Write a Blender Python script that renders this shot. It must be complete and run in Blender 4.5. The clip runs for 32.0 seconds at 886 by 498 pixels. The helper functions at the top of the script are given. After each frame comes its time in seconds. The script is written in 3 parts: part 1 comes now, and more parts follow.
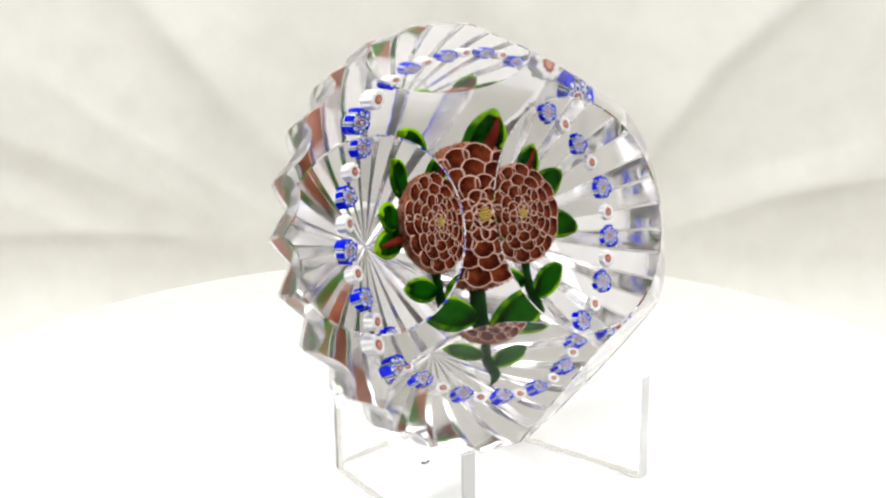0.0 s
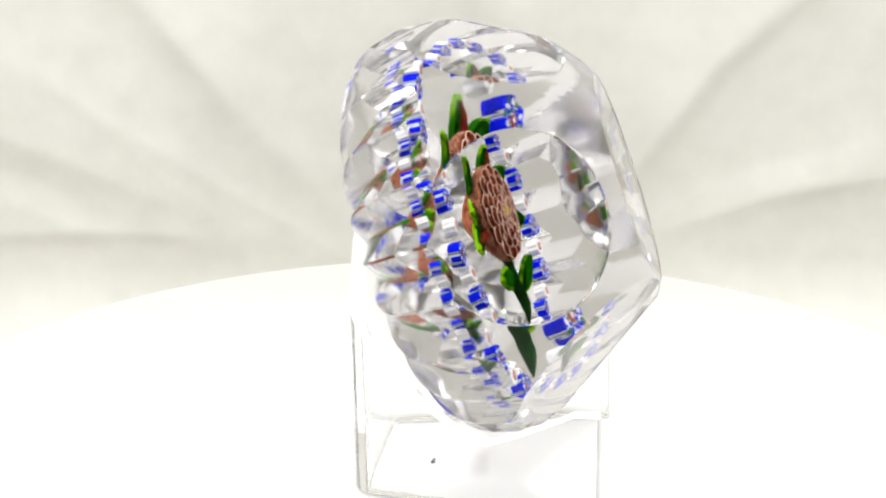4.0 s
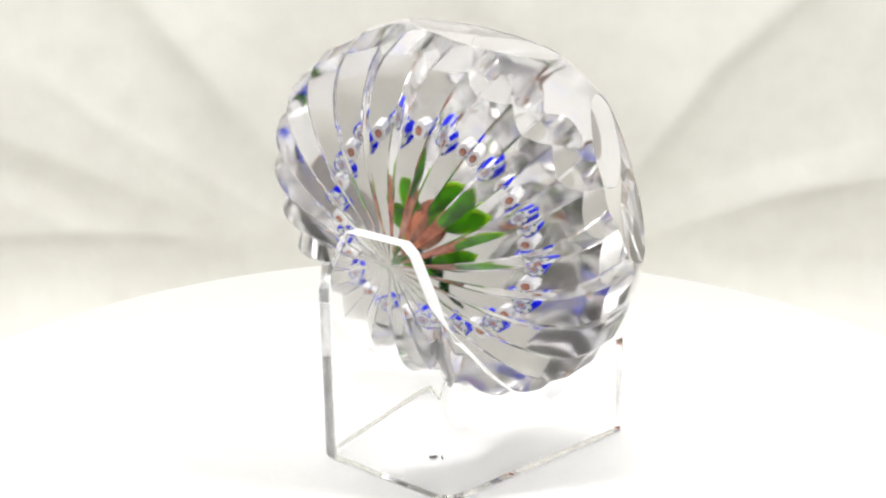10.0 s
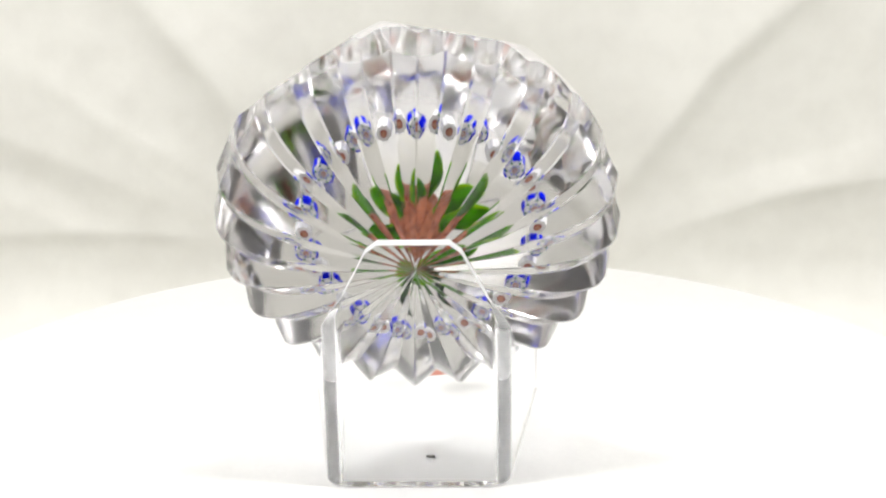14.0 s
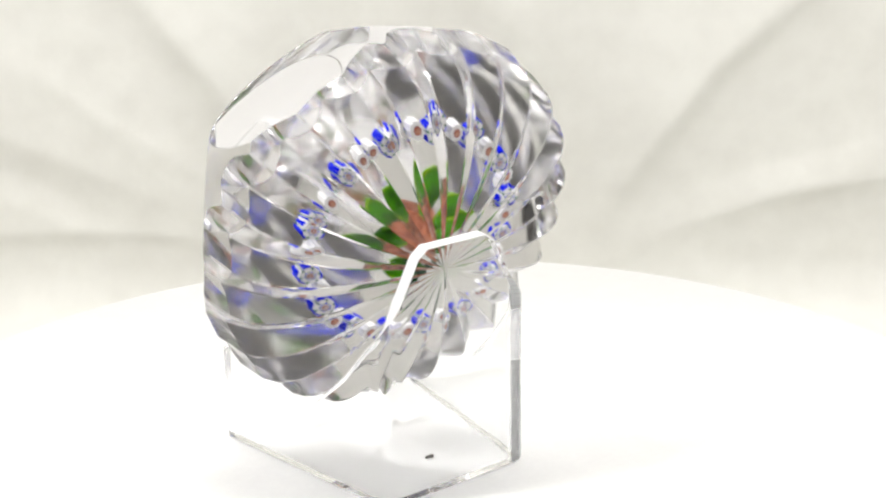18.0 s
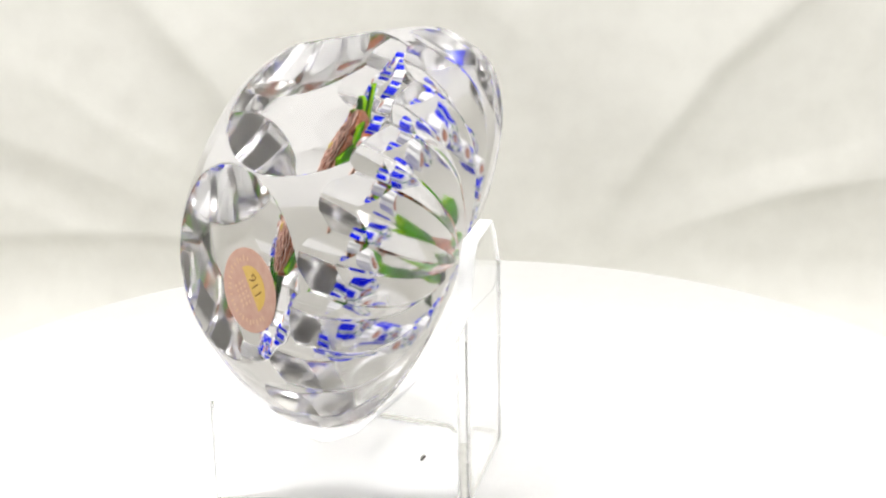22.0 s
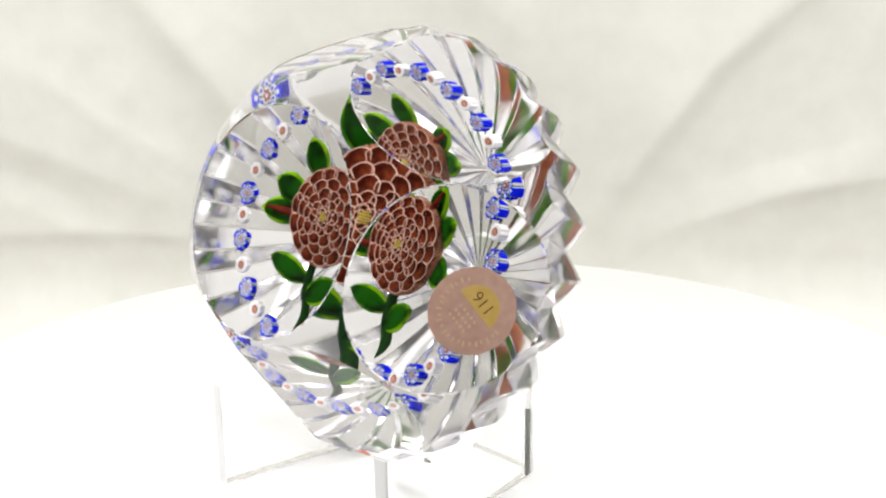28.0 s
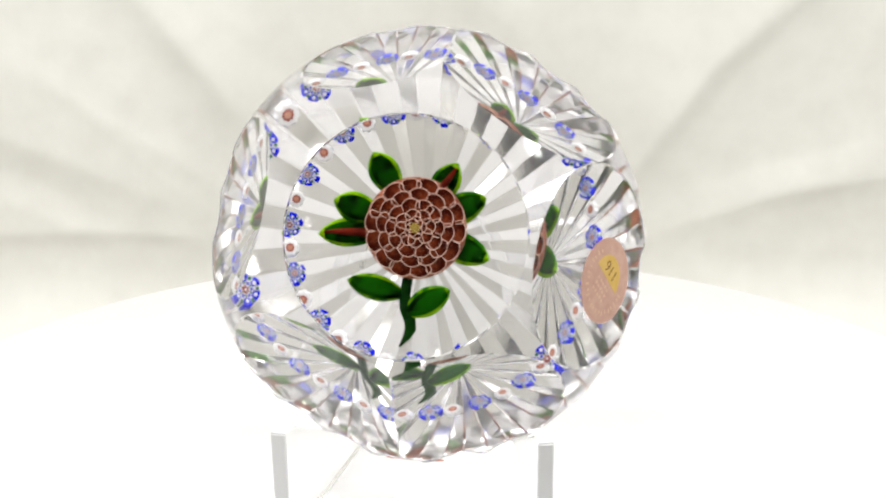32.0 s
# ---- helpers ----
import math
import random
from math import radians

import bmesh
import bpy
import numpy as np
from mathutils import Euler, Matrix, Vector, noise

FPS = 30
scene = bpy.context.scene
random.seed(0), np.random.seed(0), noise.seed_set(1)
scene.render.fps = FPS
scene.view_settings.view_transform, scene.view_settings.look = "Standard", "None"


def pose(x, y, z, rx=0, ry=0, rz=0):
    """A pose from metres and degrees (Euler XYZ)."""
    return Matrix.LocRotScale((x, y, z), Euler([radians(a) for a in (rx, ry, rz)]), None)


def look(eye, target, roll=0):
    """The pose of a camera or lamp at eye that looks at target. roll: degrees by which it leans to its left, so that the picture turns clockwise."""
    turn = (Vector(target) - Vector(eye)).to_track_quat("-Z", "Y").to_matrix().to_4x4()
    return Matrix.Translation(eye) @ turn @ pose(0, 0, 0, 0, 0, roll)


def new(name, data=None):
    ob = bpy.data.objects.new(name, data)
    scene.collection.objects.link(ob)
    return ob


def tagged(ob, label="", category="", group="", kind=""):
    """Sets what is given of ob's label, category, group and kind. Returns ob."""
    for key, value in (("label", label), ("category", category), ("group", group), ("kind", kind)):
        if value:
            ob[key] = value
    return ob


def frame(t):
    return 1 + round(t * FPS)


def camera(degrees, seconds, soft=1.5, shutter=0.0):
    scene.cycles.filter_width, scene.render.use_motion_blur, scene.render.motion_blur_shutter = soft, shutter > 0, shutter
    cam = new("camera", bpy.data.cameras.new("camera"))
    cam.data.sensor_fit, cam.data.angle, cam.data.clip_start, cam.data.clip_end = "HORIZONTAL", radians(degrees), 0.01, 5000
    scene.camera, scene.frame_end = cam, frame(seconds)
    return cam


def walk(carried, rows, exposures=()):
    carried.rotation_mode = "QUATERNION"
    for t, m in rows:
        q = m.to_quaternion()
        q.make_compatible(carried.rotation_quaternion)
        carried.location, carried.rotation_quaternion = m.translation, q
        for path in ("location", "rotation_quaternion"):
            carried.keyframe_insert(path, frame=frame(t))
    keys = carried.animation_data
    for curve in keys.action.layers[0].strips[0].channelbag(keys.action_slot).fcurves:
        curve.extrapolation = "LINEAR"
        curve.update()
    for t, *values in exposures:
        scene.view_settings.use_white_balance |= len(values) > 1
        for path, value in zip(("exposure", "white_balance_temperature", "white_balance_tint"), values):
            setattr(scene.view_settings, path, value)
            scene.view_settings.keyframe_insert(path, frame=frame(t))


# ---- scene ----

CM = 0.01
cam = camera(35.6, 32.0, 2.2)
EYE, AIM = (0.0, -0.24153, 0.12107), (0.0033768, -0.0037737, 0.0438715)
walk(cam, [(0.0, look(EYE, AIM, -0.93)), (32.0, look(EYE, AIM, -0.93))])
scene.view_settings.exposure = 0.0
# cut glass: let the light turn round in it as often as it does
scene.cycles.max_bounces = scene.cycles.transmission_bounces = scene.cycles.transparent_max_bounces = 160
scene.cycles.glossy_bounces = 96

# ---------------------------------------------------------------- light
world = bpy.data.worlds.new("studio")
scene.world = world
world.use_nodes = True
world.node_tree.nodes["Background"].inputs[0].default_value = (1.0, 0.98, 0.96, 1)
world.node_tree.nodes["Background"].inputs[1].default_value = 0.16


def area(name, eye, target, wide, deep, watts, colour=(1.0, 0.985, 0.965)):
    lamp = bpy.data.lights.new(name, "AREA")
    lamp.shape, lamp.size, lamp.size_y, lamp.energy, lamp.color = "ELLIPSE" if wide == deep else "RECTANGLE", wide, deep, watts, colour
    ob = new(name, lamp)
    ob.matrix_world = look(eye, target)
    return ob


# unseen lights: two assumed side lamps, and an overhead panel after the facet glare
area("key_lamp_a", (-0.50, -0.12, 0.52), (0.0, 0.04, 0.0), 0.11, 0.11, 3.40)
area("key_lamp_b", (0.50, -0.10, 0.55), (0.0, 0.04, 0.0), 0.11, 0.11, 3.40)
area("top_panel_lamp", (-0.04, 0.02, 0.55), (-0.04, 0.0201, 0.0), 0.23, 0.20, 0.65)


# ---------------------------------------------------------------- materials
def nodes_of(name):
    m = bpy.data.materials.new(name)
    m.use_nodes = True
    t = m.node_tree
    return m, t, t.nodes["Principled BSDF"]


def link(t, a, b):
    t.links.new(a, b)


def mottled(name, dark, light, scale=400.0, rough=0.5, bump=0.0, detail=4.0, second=None, spec=0.5, spread=0.14):
    """A base colour that wanders between two tones at two scales, with fine relief."""
    m, t, p = nodes_of(name)
    co = t.nodes.new("ShaderNodeTexCoord")
    n1, n2 = t.nodes.new("ShaderNodeTexNoise"), t.nodes.new("ShaderNodeTexNoise")
    n1.inputs["Scale"].default_value, n2.inputs["Scale"].default_value = scale, (second or scale * 0.22)
    n1.inputs["Detail"].default_value = detail
    add = t.nodes.new("ShaderNodeMath")
    add.operation = "ADD"
    half = t.nodes.new("ShaderNodeMath")
    half.operation = "MULTIPLY"
    half.inputs[1].default_value = 0.5
    ramp = t.nodes.new("ShaderNodeValToRGB")
    ramp.color_ramp.elements[0].position, ramp.color_ramp.elements[1].position = 0.5 - spread, 0.5 + spread
    ramp.color_ramp.elements[0].color, ramp.color_ramp.elements[1].color = (*dark, 1), (*light, 1)
    for n in (n1, n2):
        link(t, co.outputs["Object"], n.inputs["Vector"])
    link(t, n1.outputs["Fac"], add.inputs[0])
    link(t, n2.outputs["Fac"], add.inputs[1])
    link(t, add.outputs[0], half.inputs[0])
    link(t, half.outputs[0], ramp.inputs[0])
    link(t, ramp.outputs[0], p.inputs["Base Color"])
    p.inputs["Roughness"].default_value = rough
    p.inputs["Specular IOR Level"].default_value = spec
    if bump:
        b = t.nodes.new("ShaderNodeBump")
        b.inputs["Strength"].default_value, b.inputs["Distance"].default_value = bump, 0.0005
        link(t, n1.outputs["Fac"], b.inputs["Height"])
        link(t, b.outputs[0], p.inputs["Normal"])
    return m


def clear(name, colour, ior, rough=0.0):
    m, t, p = nodes_of(name)
    p.inputs["Base Color"].default_value = (*colour, 1)
    p.inputs["Transmission Weight"].default_value = 1.0
    p.inputs["Roughness"].default_value = rough
    p.inputs["IOR"].default_value = ior
    return m


GLASS = clear("cut_lead_glass", (0.66, 0.652, 0.657), 1.68, 0.10)
POLISHED = clear("polished_lead_glass", (0.73, 0.722, 0.727), 1.68, 0.04)
# specular tint cut down to keep surface reflections from veiling the colours inside
for m, mirror in ((GLASS, 0.35), (POLISHED, 0.16)):
    m.node_tree.nodes["Principled BSDF"].inputs["Specular Tint"].default_value = (mirror, mirror, mirror, 1)
ACRYLIC = clear("acrylic", (0.962, 0.966, 0.966), 1.27)
ACRYLIC_EDGE = clear("satin_acrylic_edge", (0.90, 0.905, 0.91), 1.40, 0.45)
ACRYLIC_EDGE.node_tree.nodes["Principled BSDF"].inputs["Transmission Weight"].default_value = 0.10
WHITE_PLASTIC = mottled("white_plastic", (0.765, 0.765, 0.765), (0.795, 0.795, 0.795), 900, 0.30, 0.01)
DARK_PANEL = mottled("dark_panel_grey", (0.20, 0.195, 0.19), (0.27, 0.265, 0.26), 90, 0.9, 0.2, 8.0, 14, 0.1)
FABRIC = mottled("cotton_cloth", (0.745, 0.737, 0.695), (0.815, 0.81, 0.768), 90, 0.9, 0.25, 8.0, 14, 0.1)
PETAL = mottled("petal_glass", (0.040, 0.0050, 0.0022), (0.15, 0.028, 0.010), 900, 0.35, 0.0, spec=0.0, spread=0.09)
PETAL_RIM = mottled("petal_rim_glass", (0.68, 0.38, 0.29), (0.88, 0.64, 0.53), 900, 0.4, 0.0, spec=0.0)
CALYX = mottled("flower_ground_glass", (0.16, 0.035, 0.016), (0.50, 0.17, 0.085), 1400, 0.5, 0.0, 6.0, 500, spec=0.0, spread=0.09)
PETAL_EDGE = mottled("petal_edge_glass", (0.22, 0.07, 0.04), (0.50, 0.25, 0.17), 1100, 0.5, 0.0, 5.0, 400, spec=0.0, spread=0.10)
YELLOW = mottled("yellow_glass", (0.55, 0.40, 0.08), (0.75, 0.60, 0.20), 1500, 0.4, spec=0.0)
LEAF = mottled("leaf_glass", (0.0003, 0.005, 0.0003), (0.004, 0.060, 0.0008), 700, 0.35, 0.0, 5.0, 260, spec=0.0, spread=0.07)
LEAF_RIM = mottled("leaf_edge_glass", (0.010, 0.09, 0.001), (0.20, 0.42, 0.004), 600, 0.35, spec=0.0, spread=0.07)
LEAF_BACK = mottled("leaf_back_glass", (0.0006, 0.014, 0.0004), (0.06, 0.30, 0.002), 420, 0.35, 0.0, 4.0, 150, spec=0.0, spread=0.10)
STEM = mottled("stem_glass", (0.001, 0.010, 0.002), (0.007, 0.045, 0.004), 420, 0.35, spec=0.0)
BUD = mottled("bud_glass", (0.05, 0.005, 0.003), (0.13, 0.014, 0.007), 700, 0.35, spec=0.0)
BLUE = mottled("cobalt_cane_glass", (0.001, 0.003, 0.46), (0.004, 0.014, 0.82), 900, 0.35, spec=0.0)
WHITE_CANE = mottled("white_cane_glass", (0.72, 0.72, 0.72), (0.86, 0.86, 0.86), 900, 0.35, spec=0.0)
RED_CANE = mottled("red_cane_glass", (0.22, 0.035, 0.025), (0.36, 0.08, 0.05), 900, 0.35, spec=0.0)
PINK_CANE = mottled("pink_cane_glass", (0.48, 0.22, 0.15), (0.60, 0.32, 0.22), 900, 0.35, spec=0.0)
GREEN_CANE = mottled("green_cane_glass", (0.02, 0.10, 0.06), (0.05, 0.20, 0.12), 900, 0.35, spec=0.0)
STICKER = mottled("pink_paper", (0.52, 0.31, 0.245), (0.60, 0.39, 0.315), 600, 0.7, 0.1, 5.0, 160, 0.2)
STICKER_EDGE = mottled("red_paper", (0.26, 0.09, 0.07), (0.36, 0.15, 0.11), 600, 0.7, 0.1, 5.0, 160, 0.2)
GUM = mottled("gummed_paper_back", (0.50, 0.47, 0.43), (0.60, 0.57, 0.53), 500, 0.6, 0.1, 5.0, 150, 0.2)
STICKER_YELLOW = mottled("yellow_paper", (0.62, 0.41, 0.10), (0.70, 0.49, 0.17), 600, 0.7, 0.1, spec=0.2)
PRINT = mottled("faded_print", (0.62, 0.40, 0.27), (0.70, 0.49, 0.34), 700, 0.7, spec=0.2)
INK = mottled("ink", (0.10, 0.04, 0.02), (0.16, 0.07, 0.03), 900, 0.7, spec=0.1)
DUST = mottled("dust", (0.12, 0.11, 0.10), (0.25, 0.24, 0.22), 900, 0.9)


# ---------------------------------------------------------------- mesh helpers
def mesh_from(name, bm, mats, smooth=True, sharp=None):
    me = bpy.data.meshes.new(name)
    bmesh.ops.recalc_face_normals(bm, faces=bm.faces)
    bm.to_mesh(me)
    bm.free()
    for m in (mats if isinstance(mats, (list, tuple)) else [mats]):
        me.materials.append(m)
    me.polygons.foreach_set("use_smooth", [smooth] * len(me.polygons))
    if smooth and sharp:
        me.set_sharp_from_angle(angle=radians(sharp))
    return me


def part(name, data, parent, m=None, label=""):
    """Links a mesh as one object under a thing or a part."""
    ob = new(name, data)
    ob.parent = parent
    if m is not None:
        ob.matrix_basis = m
    return tagged(ob, label)


def lathe(bm, prof, n=48, mat=0, close=True):
    """Turns a profile of (radius, height) about z; a radius of 0 makes a pole."""
    rings = []
    for r, z in prof:
        if r < 1e-9:
            rings.append([bm.verts.new((0, 0, z))])
        else:
            rings.append([bm.verts.new((r * math.cos(2 * math.pi * i / n), r * math.sin(2 * math.pi * i / n), z)) for i in range(n)])
    for a, b in zip(rings, rings[1:]):
        for i in range(n):
            j = (i + 1) % n
            if len(a) == 1:
                f = bm.faces.new((a[0], b[i], b[j]))
            elif len(b) == 1:
                f = bm.faces.new((a[i], a[j], b[0]))
            else:
                f = bm.faces.new((a[i], a[j], b[j], b[i]))
            f.material_index = mat
    return rings


def prism(bm, outline, z0, z1, mat=0, bevel=0.0):
    """A closed outline in xy, raised from z0 to z1, its upper edge drawn in by bevel."""
    cx, cy = sum(p[0] for p in outline) / len(outline), sum(p[1] for p in outline) / len(outline)
    k = 1 - bevel
    lo = [bm.verts.new((x, y, z0)) for x, y in outline]
    mid = [bm.verts.new((x, y, z1 - (z1 - z0) * bevel * 0.5)) for x, y in outline]
    hi = [bm.verts.new((cx + (x - cx) * k, cy + (y - cy) * k, z1)) for x, y in outline]
    n = len(outline)
    faces = [bm.faces.new(lo[::-1]), bm.faces.new(hi)]
    for a, b in ((lo, mid), (mid, hi)):
        for i in range(n):
            j = (i + 1) % n
            faces.append(bm.faces.new((a[i], a[j], b[j], b[i])))
    for f in faces:
        f.material_index = mat


# ---------------------------------------------------------------- backdrop and table
def crease(x, z, a, b, height, width, hard):
    """A fold along the line a-b: a sharp crest with a steep and a long flank."""
    (ax, az), (bx, bz) = a, b
    ux, uz = bx - ax, bz - az
    n = math.hypot(ux, uz)
    ux, uz = ux / n, uz / n
    t = (x - ax) * ux + (z - az) * uz
    d = (x - ax) * uz - (z - az) * ux
    if t < -0.08 or t > n + 0.08 or abs(d) > 6 * max(width, hard):
        return 0.0
    along = 1.0 / (1.0 + math.exp(-t / 0.012)) / (1.0 + math.exp((t - n) / 0.012))
    w = hard if d > 0 else width
    return height * along * math.exp(-math.sqrt(d * d + 1e-6) / w)


def backdrop():
    """A cloth that lies under the turntable and hangs behind it, drawn into folds that fan out from below."""
    rnd = random.Random(5)
    folds = [((-0.098, 0.072), (-0.060, 0.022), 0.0050, 0.030, 0.012), ((0.1350, 0.066), (0.1019, 0.0394), 0.0036, 0.0045, 0.026),
             ((0.1019, 0.0394), (0.0858, 0.0197), 0.0042, 0.0045, 0.026), ((0.0858, 0.0197), (0.0700, -0.002), 0.0034, 0.006, 0.024),
             ((0.170, -0.002), (0.1293, -0.0067), 0.0026, 0.004, 0.014), ((0.1293, -0.0067), (0.1064, -0.0129), 0.0026, 0.004, 0.012), ((0.1064, -0.0129), (0.090, -0.0185), 0.0026, 0.008, 0.016),
             ((0.109, -0.0255), (0.0957, -0.0355), 0.0016, 0.004, 0.008), ((-0.0813, -0.0204), (-0.1061, -0.0178), 0.0022, 0.0035, 0.014), ((-0.1061, -0.0178), (-0.165, -0.0172), 0.0024, 0.0035, 0.014),
             ((-0.20, 0.045), (-0.09, -0.006), 0.0030, 0.030, 0.016), ((-0.02, 0.10), (0.03, 0.05), 0.0035, 0.022, 0.012), ((-0.0759, 0.0538), (-0.0646, 0.0293), 0.0014, 0.006, 0.014)]
    for k in range(22):
        a = radians(rnd.uniform(2, 178))
        r0, r1 = rnd.uniform(0.05, 0.13), rnd.uniform(0.16, 0.30)
        cx = rnd.uniform(-0.03, 0.03)
        folds.append(((cx + r1 * math.cos(a), -0.05 + r1 * math.sin(a) * 0.7), (cx + r0 * math.cos(a + 0.1), -0.05 + r0 * math.sin(a + 0.1) * 0.7), rnd.uniform(-0.0011, 0.0014), rnd.uniform(0.003, 0.016), rnd.uniform(0.003, 0.016)))
    stations = [-0.85 + 1.02 * k / 40 for k in range(40)] + [0.17 + 0.20 * k / 130 for k in range(130)] + [0.37 + 0.55 * k / 40 for k in range(41)]
    bm = bmesh.new()
    nx = 340
    rows = []
    for s in stations:
        row = []
        for i in range(nx + 1):
            u = -1 + 2 * i / nx
            x = 0.8 * (0.28 * u + 0.72 * u ** 3)
            if s < 0.18:
                y, z, ny_, nz_ = s, -0.060, 0.0, 1.0
            elif s < 0.18 + 0.0471:
                a = (s - 0.18) / 0.03
                y, z, ny_, nz_ = 0.18 + 0.03 * math.sin(a), -0.060 + 0.03 * (1 - math.cos(a)), -math.sin(a), math.cos(a)
            else:
                y, z, ny_, nz_ = 0.21, -0.030 + s - 0.2271, -1.0, 0.0
            q = s - 0.2571
            h = 0.002 * noise.noise((x * 6, q * 6, 0.3)) + 0.0011 * noise.noise((x * 21 + 4, q * 19, 1.7)) + 0.00035 * noise.noise((x * 70, q * 66, 5.1))
            if s > 0.16:
                h += sum(crease(x, q, *f) for f in folds)
            row.append(bm.verts.new((x, y + ny_ * h, z + nz_ * max(h, -0.004))))
        rows.append(row)
    for a, b in zip(rows, rows[1:]):
        for i in range(nx):
            bm.faces.new((a[i], a[i + 1], b[i + 1], b[i]))
    ob = new("backdrop", mesh_from("backdrop", bm, FABRIC))
    return tagged(ob, "creased off-white cotton sheet hung behind and under the turntable", "backdrop", kind="structure")


backdrop()


def unseen_panel(name, a, b, label, material=None):
    """A flat panel added out of view to shape the light, 4 mm thick, between two corners."""
    bm = bmesh.new()
    bmesh.ops.create_cube(bm, size=1.0)
    for v in bm.verts:
        v.co = Vector([(p + q) / 2 + c * abs(q - p) for p, q, c in zip(a, b, v.co)])
    tagged(new(name, mesh_from(name, bm, material or FABRIC, False)), label, "wall", kind="structure")


# grey panels added out of view, so that the glass has dark surroundings
unseen_panel("dark_panel_west", (-0.788, -0.84, -0.052), (-0.784, 0.20, 0.72), "unseen grey side panel, added to darken what the glass reflects", DARK_PANEL)
unseen_panel("dark_panel_east", (0.784, -0.84, -0.052), (0.788, 0.20, 0.72), "unseen grey side panel, added to darken what the glass reflects", DARK_PANEL)
unseen_panel("dark_panel_south", (-0.788, -0.848, -0.052), (0.788, -0.844, 0.72), "unseen grey panel behind the camera, added to darken what the glass reflects", DARK_PANEL)
# white panel added overhead, out of view, for soft bounce light
unseen_panel("bounce_panel_top", (-0.664, -0.18, 0.722), (0.664, 0.24, 0.726), "unseen white panel overhead, added to bounce soft light")

# ---------------------------------------------------------------- turntable
RADIUS = 0.1240


def make_turntable():
    table = tagged(new("turntable"), "plain white round motorised turntable on a cloth", "turntable")
    bm = bmesh.new()
    lathe(bm, [(0, 0), (RADIUS - 0.002, 0), (RADIUS - 0.0006, -0.0006), (RADIUS, -0.002), (RADIUS, -0.008), (RADIUS - 0.001, -0.0095), (0, -0.0095)], 128)
    part("platter", mesh_from("platter", bm, WHITE_PLASTIC, sharp=40), table)
    bm = bmesh.new()
    lathe(bm, [(0, -0.0095), (0.085, -0.0095), (0.095, -0.03), (0.098, -0.0475), (0, -0.0475)], 96)
    part("base", mesh_from("base", bm, WHITE_PLASTIC, sharp=40), table)
    bm = bmesh.new()
    for k in range(5):
        a, r = k * 2.1, 0.00022 * k
        prism(bm, [(r * math.cos(a) + 0.00035 * math.cos(b), r * math.sin(a) * 0.3 + 0.00025 * math.sin(b)) for b in [i * 2 * math.pi / 7 for i in range(7)]], 0.0001, 0.0003 + 0.00005 * k)
    part("dust_speck", mesh_from("dust_speck", bm, DUST), table, pose(-0.0005, -0.0013, 0), "dark speck of dust")
    return table


turntable = make_turntable()


